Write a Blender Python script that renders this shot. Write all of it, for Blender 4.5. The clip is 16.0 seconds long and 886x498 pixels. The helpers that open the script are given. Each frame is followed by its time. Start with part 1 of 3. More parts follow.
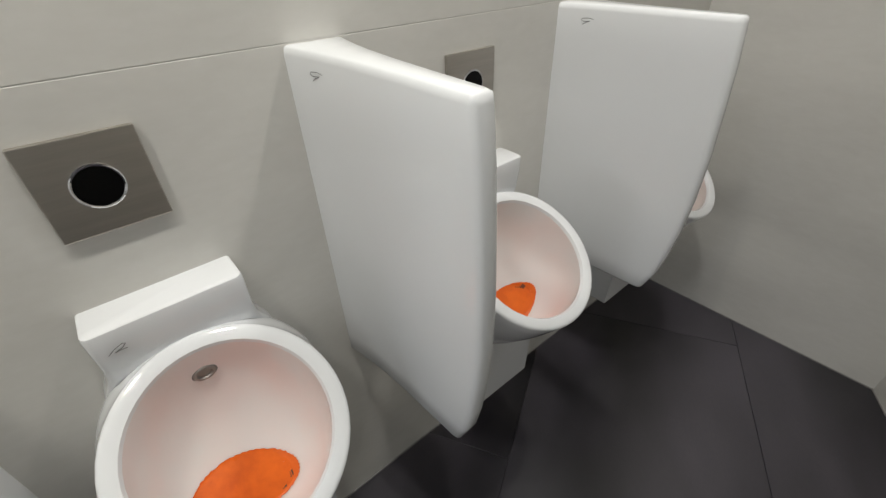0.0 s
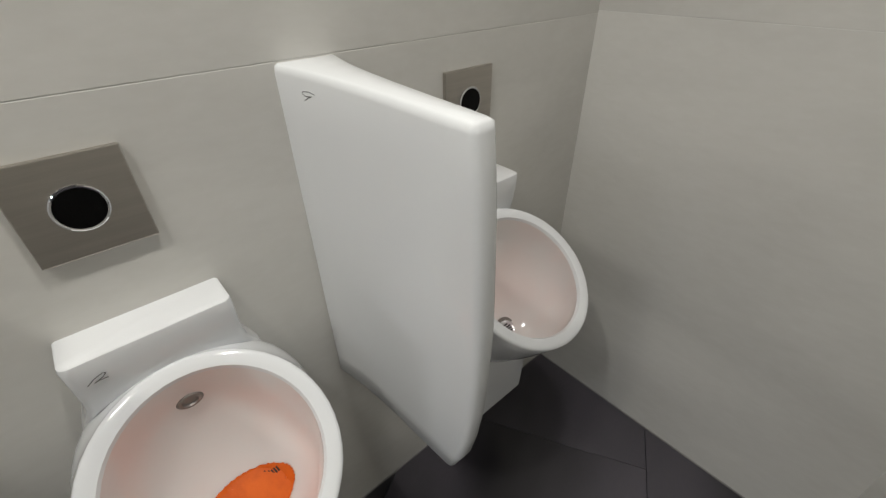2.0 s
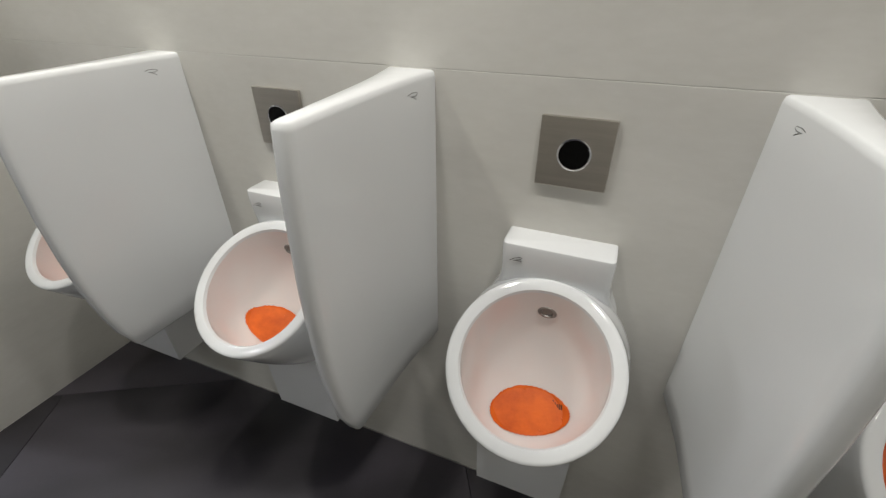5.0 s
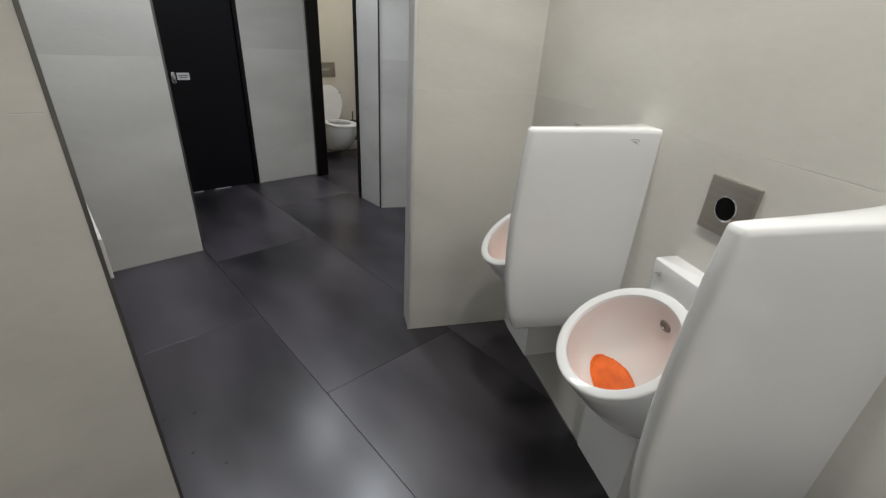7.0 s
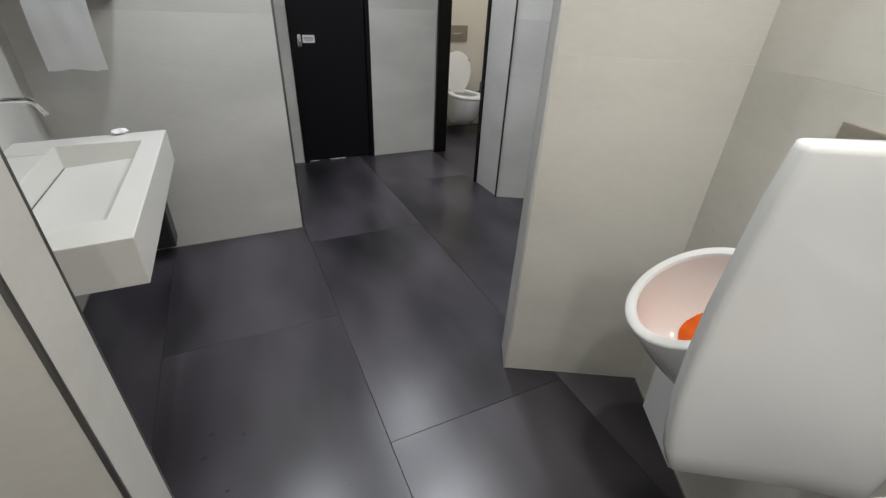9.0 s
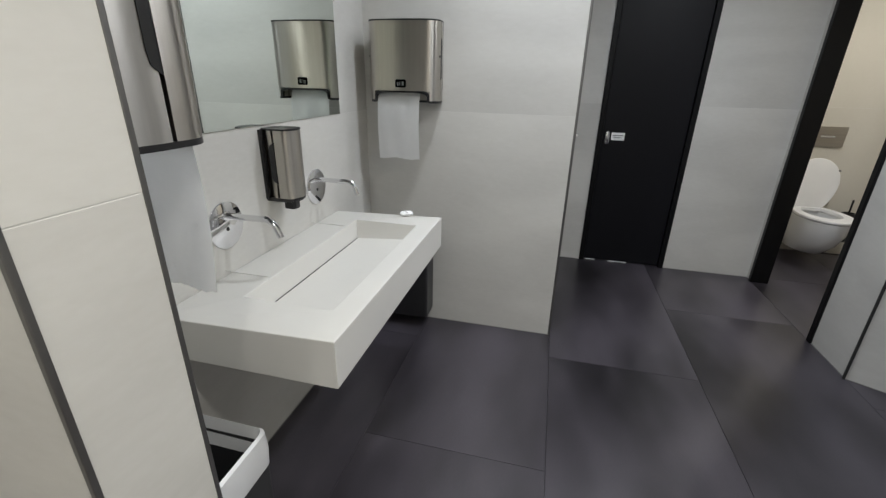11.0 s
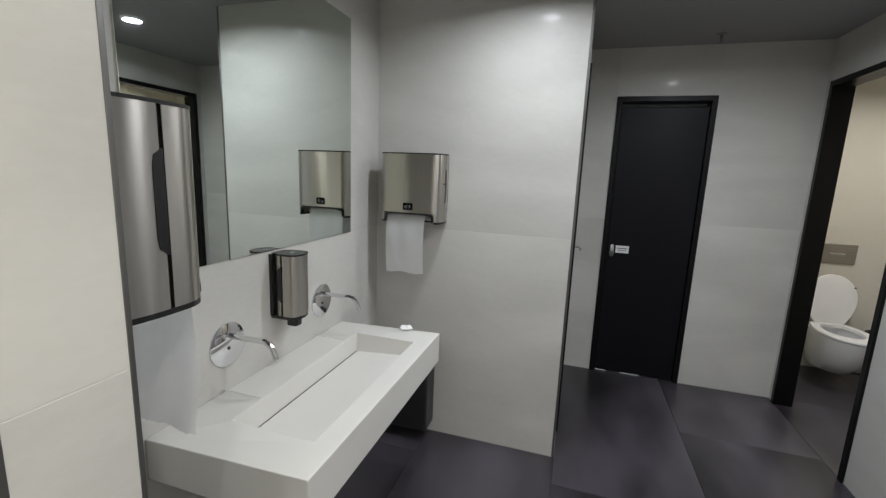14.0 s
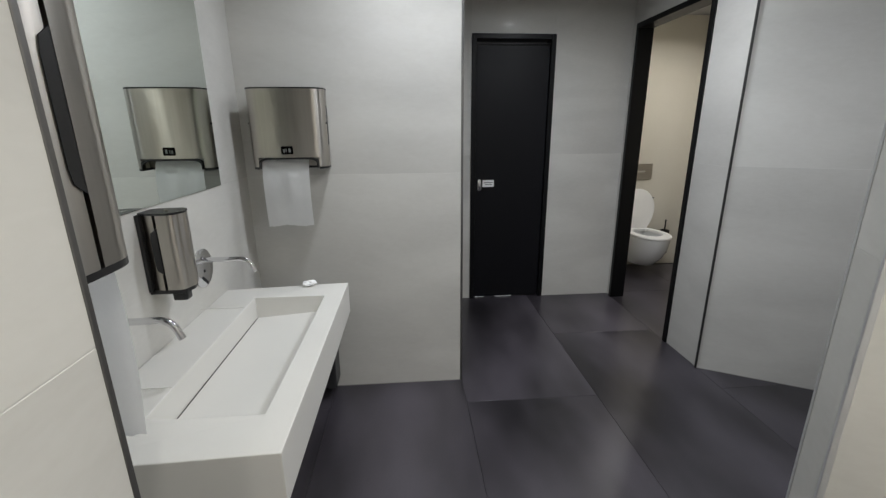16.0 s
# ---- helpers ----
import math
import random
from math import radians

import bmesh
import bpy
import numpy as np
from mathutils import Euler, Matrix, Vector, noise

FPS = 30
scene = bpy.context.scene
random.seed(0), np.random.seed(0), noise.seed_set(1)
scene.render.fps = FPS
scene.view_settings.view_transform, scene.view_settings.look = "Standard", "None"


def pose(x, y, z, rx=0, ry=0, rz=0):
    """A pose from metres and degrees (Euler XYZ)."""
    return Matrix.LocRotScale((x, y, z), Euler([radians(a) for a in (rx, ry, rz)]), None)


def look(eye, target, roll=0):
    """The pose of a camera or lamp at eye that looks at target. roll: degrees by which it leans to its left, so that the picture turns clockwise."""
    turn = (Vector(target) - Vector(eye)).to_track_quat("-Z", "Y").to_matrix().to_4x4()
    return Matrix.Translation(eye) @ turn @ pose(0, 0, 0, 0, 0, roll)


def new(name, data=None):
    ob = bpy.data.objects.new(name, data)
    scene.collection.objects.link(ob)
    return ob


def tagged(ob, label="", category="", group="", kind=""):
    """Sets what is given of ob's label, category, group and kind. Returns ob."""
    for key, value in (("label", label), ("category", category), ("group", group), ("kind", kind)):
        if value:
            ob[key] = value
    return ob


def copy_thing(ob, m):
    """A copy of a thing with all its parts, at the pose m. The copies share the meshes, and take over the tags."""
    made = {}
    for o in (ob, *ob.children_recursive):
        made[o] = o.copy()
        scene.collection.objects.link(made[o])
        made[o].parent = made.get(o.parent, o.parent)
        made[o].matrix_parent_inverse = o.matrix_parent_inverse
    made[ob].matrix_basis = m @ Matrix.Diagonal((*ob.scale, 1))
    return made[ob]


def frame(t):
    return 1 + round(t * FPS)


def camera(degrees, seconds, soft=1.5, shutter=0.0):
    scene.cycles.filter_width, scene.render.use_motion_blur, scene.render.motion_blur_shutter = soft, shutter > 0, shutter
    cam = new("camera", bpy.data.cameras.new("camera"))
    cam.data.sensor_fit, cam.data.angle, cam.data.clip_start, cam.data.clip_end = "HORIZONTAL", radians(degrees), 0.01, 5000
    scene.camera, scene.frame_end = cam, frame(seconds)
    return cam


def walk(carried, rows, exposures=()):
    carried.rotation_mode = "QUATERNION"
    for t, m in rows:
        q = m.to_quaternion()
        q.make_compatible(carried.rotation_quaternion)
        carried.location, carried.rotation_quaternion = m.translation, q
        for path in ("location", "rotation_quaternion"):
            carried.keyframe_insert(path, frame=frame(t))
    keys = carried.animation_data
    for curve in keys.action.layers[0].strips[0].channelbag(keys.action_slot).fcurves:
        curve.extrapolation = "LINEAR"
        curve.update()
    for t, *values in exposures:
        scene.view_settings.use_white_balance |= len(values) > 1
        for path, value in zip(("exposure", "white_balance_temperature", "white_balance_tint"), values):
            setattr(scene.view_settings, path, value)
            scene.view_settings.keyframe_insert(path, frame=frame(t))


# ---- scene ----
cam = camera(92.4, 16.0, soft=1.35)
PATH = [
    (0, (-1.157, -1.11, 1.286), (0.351, -0.496, 0.124), -2.3),
    (0.5, (-1.041, -1.275, 1.303), (0.465, -0.621, 0.161), -1.2),
    (1, (-0.935, -1.341, 1.295), (0.578, -0.672, 0.17), -2.1),
    (1.5, (-0.712, -1.373, 1.299), (0.827, -0.772, 0.172), -1.3),
    (2, (-0.581, -1.396, 1.296), (0.965, -0.826, 0.161), -0.9),
    (2.5, (-0.437, -1.463, 1.283), (1.044, -0.697, 0.179), 0.5),
    (3, (-0.301, -1.537, 1.276), (1.04, -0.587, 0.136), 1.5),
    (3.5, (-0.322, -1.518, 1.288), (0.762, -0.284, 0.146), -0.3),
    (4, (-0.484, -1.513, 1.302), (0.292, -0.036, 0.198), 0.6),
    (4.5, (-0.599, -1.521, 1.311), (-0.033, 0.048, 0.207), 0.3),
    (5, (-0.62, -1.52, 1.312), (-0.424, 0.161, 0.247), -0.2),
    (5.2, (-0.582, -1.52, 1.311), (-0.588, 0.185, 0.266), 0.7),
    (7.3, (-0.684, -1.613, 1.365), (-2.028, -0.406, 0.506), 3.1),
    (7.5, (-0.733, -1.607, 1.367), (-2.08, -0.396, 0.518), 2.6),
    (8, (-0.816, -1.546, 1.36), (-2.133, -0.303, 0.511), 0.8),
    (8.5, (-0.928, -1.406, 1.325), (-2.315, -0.316, 0.383), 2.3),
    (9, (-1.047, -1.288, 1.298), (-2.587, -0.517, 0.282), 2.8),
    (9.5, (-1.202, -1.273, 1.288), (-2.793, -0.665, 0.24), 4.9),
    (10, (-1.327, -1.253, 1.308), (-2.992, -0.948, 0.242), 2.8),
    (10.2, (-1.354, -1.231, 1.319), (-3.047, -1.144, 0.258), 2.2),
    (12.3, (-1.455, -1.025, 1.432), (-3.23, -1.826, 0.977), 1.4),
    (12.5, (-1.452, -1.025, 1.481), (-3.228, -1.811, 1.003), 1.9),
    (13, (-1.437, -0.984, 1.49), (-3.221, -1.779, 1.059), 1.6),
    (13.5, (-1.423, -0.992, 1.503), (-3.248, -1.711, 1.111), 1.8),
    (14, (-1.416, -1.024, 1.49), (-3.299, -1.599, 1.139), 2.3),
    (14.5, (-1.404, -1.122, 1.489), (-3.344, -1.479, 1.156), 1.2),
    (15, (-1.398, -1.213, 1.484), (-3.363, -1.356, 1.143), -0.1),
    (15.5, (-1.403, -1.27, 1.461), (-3.368, -1.207, 1.093), -0.3),
    (16, (-1.424, -1.285, 1.407), (-3.343, -1.139, 0.862), -0.4),
]
walk(cam, [(t, look(eye, target, roll)) for t, eye, target, roll in PATH],
     exposures=[(0.0, 0.0), (5.2, 0.0), (7.3, 0.04), (8.2, 0.08), (9.0, 0.36), (10.2, 0.44), (12.4, 0.27), (14.0, 0.25), (16.0, 0.23)])

# ---- light ----
CEIL = 2.40
U = pose(-0.303, -0.838, 0, 0, 0, -29)      # frame of the row of urinals: y = 0 is their wall
WARM, COOL, CREAM, AMBER = (1.0, 0.98, 0.925), (0.895, 0.938, 1.0), (1.0, 0.965, 0.90), (1.0, 0.975, 0.88)
# place, watts, colour, beam in degrees
SPOTS = [(U @ Vector((-1.12, -0.42, 0)), 7.1, AMBER, 148), (U @ Vector((-0.46, -0.42, 0)), 5.8, WARM, 150),
         (U @ Vector((0.33, -0.42, 0)), 6.3, WARM, 150),
         (Vector((-3.65, -0.26, 0)), 8.8, COOL, 168), (Vector((-3.08, -1.25, 0)), 6.8, COOL, 156), (Vector((-2.69, -0.30, 0)), 11.0, COOL, 162),
         # the passage lamp at (-2.45, 0.75) is added fill, no source is known there
         (Vector((-2.45, 0.75, 0)), 2.4, COOL, 150), (Vector((-4.75, 1.05, 0)), 9, CREAM, 155)]
world = bpy.data.worlds.new("world")
scene.world = world
world.use_nodes = True
world.node_tree.nodes["Background"].inputs[0].default_value = (0.5, 0.5, 0.5, 1)
world.node_tree.nodes["Background"].inputs[1].default_value = 0.02
for spot, watts, colour, beam in SPOTS:
    lamp = bpy.data.lights.new("spot_light", "AREA")
    lamp.shape, lamp.size, lamp.energy, lamp.color = "DISK", 0.10, watts, colour
    lamp.spread = radians(beam)
    new("spot_light", lamp).matrix_world = pose(spot.x, spot.y, CEIL - 0.012)


# ---- materials ----
def material(name, colour, rough=0.5, metal=0.0, scale=6.0, vary=0.08, bump=0.02, grain=120.0, stretch=(1, 1, 1),
             spec=0.5, rough_vary=0.1, coat=0.0, random=0.0, second=None, distort=0.0, span=(0.2, 0.8), detail=5.0):
    m = bpy.data.materials.new(name)
    m.use_nodes = True
    nt = m.node_tree
    b = nt.nodes["Principled BSDF"]
    b.inputs["Metallic"].default_value = metal
    b.inputs["Specular IOR Level"].default_value = spec
    b.inputs["Coat Weight"].default_value = coat
    b.inputs["Coat Roughness"].default_value = 0.05
    co = nt.nodes.new("ShaderNodeTexCoord")
    mp = nt.nodes.new("ShaderNodeMapping")
    mp.inputs["Scale"].default_value = stretch
    nt.links.new(co.outputs["Object"], mp.inputs["Vector"])
    src = mp.outputs["Vector"]
    if random:
        info = nt.nodes.new("ShaderNodeObjectInfo")
        off = nt.nodes.new("ShaderNodeVectorMath")
        off.operation = "MULTIPLY_ADD"
        nt.links.new(info.outputs["Random"], off.inputs[0])
        off.inputs[1].default_value = (17, 29, 41)
        nt.links.new(src, off.inputs[2])
        src = off.outputs[0]
    big = nt.nodes.new("ShaderNodeTexNoise")
    big.inputs["Scale"].default_value, big.inputs["Detail"].default_value = scale, detail
    big.inputs["Distortion"].default_value = distort
    nt.links.new(src, big.inputs["Vector"])
    fine = nt.nodes.new("ShaderNodeTexNoise")
    fine.inputs["Scale"].default_value, fine.inputs["Detail"].default_value = grain, 3
    nt.links.new(src, fine.inputs["Vector"])
    ramp = nt.nodes.new("ShaderNodeValToRGB")
    c0 = [max(0, c * (1 - vary)) for c in colour]
    c1 = [min(1, c * (1 + vary)) for c in (second or colour)]
    ramp.color_ramp.interpolation = "EASE"
    ramp.color_ramp.elements[0].position, ramp.color_ramp.elements[1].position = span
    ramp.color_ramp.elements[0].color, ramp.color_ramp.elements[1].color = (*c0, 1), (*c1, 1)
    nt.links.new(big.outputs["Fac"], ramp.inputs["Fac"])
    mix = nt.nodes.new("ShaderNodeMix")
    mix.data_type, mix.blend_type = "RGBA", "OVERLAY"
    mix.inputs[0].default_value = min(0.6, vary)
    nt.links.new(ramp.outputs["Color"], mix.inputs[6])
    nt.links.new(fine.outputs["Color"], mix.inputs[7])
    desat = nt.nodes.new("ShaderNodeHueSaturation")
    desat.inputs["Saturation"].default_value = 0
    nt.links.new(fine.outputs["Color"], desat.inputs["Color"])
    nt.links.new(desat.outputs["Color"], mix.inputs[7])
    nt.links.new(mix.outputs[2], b.inputs["Base Color"])
    rr = nt.nodes.new("ShaderNodeMapRange")
    rr.inputs[3].default_value, rr.inputs[4].default_value = max(0.02, rough - rough_vary), min(1, rough + rough_vary)
    nt.links.new(big.outputs["Fac"], rr.inputs[0])
    nt.links.new(rr.outputs[0], b.inputs["Roughness"])
    if bump:
        bp = nt.nodes.new("ShaderNodeBump")
        bp.inputs["Strength"].default_value, bp.inputs["Distance"].default_value = bump, 0.002
        nt.links.new(fine.outputs["Fac"], bp.inputs["Height"])
        nt.links.new(bp.outputs["Normal"], b.inputs["Normal"])
    return m


def brushed(name, colour, rough, across, upright=False):
    m = material(name, colour, rough, 1.0, 90.0, 0.04 if upright else 0.07, 0.012 if upright else 0.05, 420.0, across, rough_vary=0.03)
    nt = m.node_tree
    b = nt.nodes["Principled BSDF"]
    b.inputs["Anisotropic"].default_value = 0.92 if upright else 0.5
    if upright:
        tg = nt.nodes.new("ShaderNodeTangent")
        tg.direction_type, tg.axis = "RADIAL", "Z"
        nt.links.new(tg.outputs["Tangent"], b.inputs["Tangent"])
        b.inputs["Anisotropic Rotation"].default_value = 0.25
    return m


WALLT = material("wall_tile", (0.60, 0.587, 0.553), 0.40, scale=1.6, vary=0.09, bump=0.015, grain=40, stretch=(0.6, 0.6, 1.6),
                 rough_vary=0.05, random=1.0, spec=0.25, coat=0.06, distort=0.5, span=(0.28, 0.72))
WALLT.node_tree.nodes["Principled BSDF"].inputs["Coat Roughness"].default_value = 0.08
GROUT = material("grout", (0.66, 0.65, 0.62), 0.8)
SEAL = material("sealant", (0.26, 0.25, 0.24), 0.5)
FLOORT = material("floor_tile", (0.0088, 0.0079, 0.0095), 0.30, scale=1.3, vary=0.15, bump=0.03, grain=90, stretch=(0.7, 1.6, 1),
                  rough_vary=0.06, random=1.0, second=(0.071, 0.0635, 0.0765), spec=0.60, span=(0.22, 0.80), detail=3.0)
FLOORG = material("floor_grout", (0.022, 0.021, 0.022), 0.8)
CEILM = material("ceiling_paint", (0.36, 0.36, 0.365), 0.85, scale=2, vary=0.03, bump=0.03, grain=200)
CERAMIC = material("white_ceramic", (0.775, 0.785, 0.80), 0.075, scale=3, vary=0.015, bump=0, rough_vary=0.03, coat=0.3)
BOWLIN = material("stained_ceramic", (0.80, 0.775, 0.76), 0.14, scale=4.5, vary=0.02, bump=0, rough_vary=0.04, second=(0.79, 0.68, 0.655), random=1.0,
                  span=(0.36, 0.72), detail=2.0)
DIVM = material("divider_ceramic", (0.755, 0.765, 0.775), 0.14, scale=3, vary=0.015, bump=0, rough_vary=0.03)
SOLID = material("solid_surface", (0.66, 0.648, 0.615), 0.32, scale=5, vary=0.02, bump=0.01, grain=200)
STEEL = brushed("brushed_steel", (0.46, 0.433, 0.39), 0.30, (1, 1, 0.03), True)
STEELP = brushed("plate_steel", (0.46, 0.43, 0.39), 0.36, (0.06, 1, 1))
TRIMM = material("trim_steel", (0.66, 0.66, 0.665), 0.45, 0.5, scale=8, vary=0.05, bump=0.01)
TRIMG = material("grey_trim", (0.20, 0.195, 0.19), 0.38, 0.85, scale=8, vary=0.05, bump=0.01)
TRIMD = material("dark_trim", (0.035, 0.034, 0.033), 0.5, 0.2)
CHROME = material("chrome", (0.75, 0.75, 0.77), 0.06, 1.0, vary=0.02, bump=0, rough_vary=0.02)
INLET = material("dull_metal", (0.24, 0.215, 0.20), 0.42, 0.6, vary=0.05, bump=0)
BLACKP = material("black_plastic", (0.012, 0.012, 0.013), 0.35, vary=0.1)
GLASSB = material("black_glass", (0.002, 0.002, 0.002), 0.12, spec=0.12, vary=0.05, bump=0, rough_vary=0.02)
ORANGE = material("orange_rubber", (0.66, 0.096, 0.003), 0.42, scale=25, vary=0.10, bump=0.15, grain=160, second=(0.76, 0.135, 0.006), spec=0.35)
PADBAR = material("dark_pad_bar", (0.05, 0.03, 0.02), 0.6)
MARK = material("grey_mark", (0.13, 0.13, 0.13), 0.5)
DOORM = material("black_door", (0.0042, 0.0042, 0.006), 0.45, spec=0.25, scale=4, vary=0.12, bump=0.02, grain=150, stretch=(1, 1, 0.3))
FRAMEM = material("black_frame", (0.004, 0.004, 0.0045), 0.4, spec=0.25, vary=0.1)
PAPER = material("paper", (0.87, 0.87, 0.87), 0.9, scale=12, vary=0.03, bump=0.3, grain=60)
BINM = material("bin_grey", (0.032, 0.032, 0.034), 0.4, 0.1, vary=0.06)
LINER = material("white_plastic", (0.78, 0.78, 0.785), 0.35, vary=0.03)
WCT = material("wc_tile", (0.62, 0.59, 0.52), 0.3, scale=1.5, vary=0.04, bump=0.01, grain=40, random=1.0)
BRASS = material("sprinkler_metal", (0.30, 0.28, 0.25), 0.35, 0.9)
mirror = bpy.data.materials.new("mirror_glass")
mirror.use_nodes = True
b = mirror.node_tree.nodes["Principled BSDF"]
b.inputs["Base Color"].default_value = (0.80, 0.86, 0.82, 1)
b.inputs["Metallic"].default_value, b.inputs["Roughness"].default_value = 1.0, 0.015
glow = bpy.data.materials.new("lamp_lens")
glow.use_nodes = True
b = glow.node_tree.nodes["Principled BSDF"]
b.inputs["Emission Color"].default_value, b.inputs["Emission Strength"].default_value = (1, 0.98, 0.93, 1), 60.0


# ---- mesh helpers ----
def box(bm, x0, x1, y0, y1, z0, z1, bevel=0.0, segments=2):
    vs = [bm.verts.new((x, y, z)) for x in (x0, x1) for y in (y0, y1) for z in (z0, z1)]
    for f in ((0, 1, 3, 2), (4, 6, 7, 5), (0, 4, 5, 1), (2, 3, 7, 6), (0, 2, 6, 4), (1, 5, 7, 3)):
        bm.faces.new([vs[i] for i in f])
    if bevel:
        es = {e for v in vs for e in v.link_edges}
        bmesh.ops.bevel(bm, geom=list(es), offset=bevel, segments=segments, affect="EDGES", profile=0.5)
    return bm


def boxes(*rows, bevel=0.0):
    bm = bmesh.new()
    for r in rows:
        box(bm, *r, bevel=bevel)
    return bm


def loft(bm, rings, cap_start=True, cap_end=True, close=True):
    vs = [[bm.verts.new(p) for p in r] for r in rings]
    n = len(vs[0])
    for a, c in zip(vs, vs[1:]):
        for i in range(n if close else n - 1):
            j = (i + 1) % n
            bm.faces.new((a[i], a[j], c[j], c[i]))
    if cap_start:
        bm.faces.new(list(reversed(vs[0])))
    if cap_end:
        bm.faces.new(vs[-1])
    return bm


def tube(points, radius, n=12, cap=True):
    bm, rings, pts = bmesh.new(), [], [Vector(p) for p in points]
    side = None
    for i, p in enumerate(pts):
        d = (pts[min(i + 1, len(pts) - 1)] - pts[max(i - 1, 0)]).normalized()
        if side is None:
            side = d.orthogonal().normalized()
        side = (side - side.dot(d) * d).normalized()
        up = d.cross(side)
        rings.append([p + radius * (math.cos(k * math.tau / n) * side + math.sin(k * math.tau / n) * up) for k in range(n)])
    return loft(bm, rings, cap, cap)


def lathe(profile, n=32, axis="z", at=(0, 0, 0)):
    """profile: rows of radius and height along the axis."""
    bm, rings = bmesh.new(), []
    for r, h in profile:
        ring = []
        for k in range(n):
            c, s = r * math.cos(k * math.tau / n), r * math.sin(k * math.tau / n)
            ring.append(Vector(at) + Vector({"z": (c, s, h), "y": (c, h, -s), "x": (h, c, s)}[axis]))
        rings.append(ring)
    return loft(bm, rings)


def prism(outline, h0, h1, axis="z", bevel=0.0):
    """An outline of pairs, drawn out from h0 to h1 along the axis."""
    put = {"z": lambda a, b, h: (a, b, h), "y": lambda a, b, h: (a, h, b), "x": lambda a, b, h: (h, a, b)}[axis]
    bm = bmesh.new()
    loft(bm, [[Vector(put(a, b, h)) for a, b in outline] for h in (h0, h1)])
    bmesh.ops.recalc_face_normals(bm, faces=bm.faces)
    if bevel:
        bmesh.ops.bevel(bm, geom=list(bm.edges), offset=bevel, segments=2, affect="EDGES", profile=0.5)
    return bm


def rounded(x0, x1, y0, y1, r, n=6):
    out = []
    for cx, cy, a in ((x1 - r, y1 - r, 0), (x0 + r, y1 - r, 90), (x0 + r, y0 + r, 180), (x1 - r, y0 + r, 270)):
        out += [(cx + r * math.cos(radians(a + 90 * k / n)), cy + r * math.sin(radians(a + 90 * k / n))) for k in range(n + 1)]
    return out


def part(name, bm, mat, parent=None, label="", smooth=False, m=None, sharp=35):
    bmesh.ops.recalc_face_normals(bm, faces=bm.faces)
    me = bpy.data.meshes.new(name)
    bm.to_mesh(me)
    bm.free()
    me.materials.append(mat)
    if smooth:
        me.polygons.foreach_set("use_smooth", [True] * len(me.polygons))
        me.set_sharp_from_angle(angle=radians(sharp))
    ob = new(name, me)
    ob.parent = parent
    if m is not None:
        ob.matrix_basis = m
    if label:
        tagged(ob, label)
    return ob


def thing(name, m, label, category, group=""):
    return tagged(new_at(name, m), label, category, group)


def new_at(name, m):
    ob = new(name)
    ob.empty_display_size = 0.1
    ob.matrix_basis = m
    return ob


def structure(name, bm, mat, m=None, label="", category="wall", smooth=False):
    return tagged(part(name, bm, mat, None, "", smooth, m), label, category, "", "structure")


# ---- walls ----
PANEL = 0.0016


def panel_bm(x0, x1, z0, z1, y0=0.0):
    return boxes((x0, x1, y0, y0 + PANEL - 0.0005, z0, z1), bevel=0.0006)


def wall(name, m, length, thick, joint, mat=WALLT, opening=None, label="", top=CEIL, cuts=()):
    """A wall along its own x, facing -y, clad in large tiles with one level joint; cuts: upright joints."""
    bm = bmesh.new()
    o = opening
    spans = [(0, length, 0, top)] if not o else [(0, o[0], 0, top), (o[1], length, 0, top), (o[0], o[1], o[2], top)]
    for x0, x1, z0, z1 in spans:
        if x1 - x0 > 0.001:
            box(bm, x0, x1, 0.0005, thick, z0, z1)
    w = structure(name, bm, GROUT, m, label or "wall clad in large pale grey-beige stone-look tiles")
    for x0, x1, z0, z1 in spans:
        if z0 == 0 and x1 - x0 > 0.03:
            part("sealant", boxes((x0 + 0.004, x1 - 0.004, -0.004, 0.0, 0.0, 0.004), bevel=0.0012), SEAL, w, "thin grey sealant bead")
        xs = [x0, *[c for c in cuts if x0 < c < x1], x1]
        for a, c in zip(xs, xs[1:]):
            if c - a < 0.004:
                continue
            for s, e in ((z0, joint), (joint, z1)):
                s, e = max(s, z0), min(e, z1)
                if e - s > 0.01:
                    part("panel", panel_bm(a + 0.0006, c - 0.0006, s + (0.004 if s == 0 else 0.0006), e - 0.0006), mat, w)
    return w


def pillar(name, m, x0, x1, y0, y1, joint, trim, tw, label):
    """A wall end that stands free: clad on the end at y0 and on both sides."""
    p = PANEL
    w = structure(name, boxes((x0 + 0.0005, x1 - 0.0005, y0 + 0.0005, y1, 0, CEIL)), GROUT, m, label)
    for z0, z1 in ((0.004, joint - 0.0006), (joint + 0.0006, CEIL)):
        part("panel", boxes((x0 + tw - 0.001, x1 - tw + 0.001, y0, y0 + p - 0.0005, z0, z1), bevel=0.0006), WALLT, w)
        part("panel", boxes((x0, x0 + p - 0.0005, y0 + tw - 0.001, y1, z0, z1), bevel=0.0006), WALLT, w)
        part("panel", boxes((x1 - p + 0.0005, x1, y0 + tw - 0.001, y1, z0, z1), bevel=0.0006), WALLT, w)
    for x, s in ((x0, 1), (x1, -1)):
        bm = boxes((min(x - s * 0.0015, x + s * tw), max(x - s * 0.0015, x + s * tw), y0 - 0.0015, y0 + tw, 0.0, CEIL), bevel=0.0012)
        part("corner_trim", bm, trim, w, "slim brushed metal corner profile")
    return w


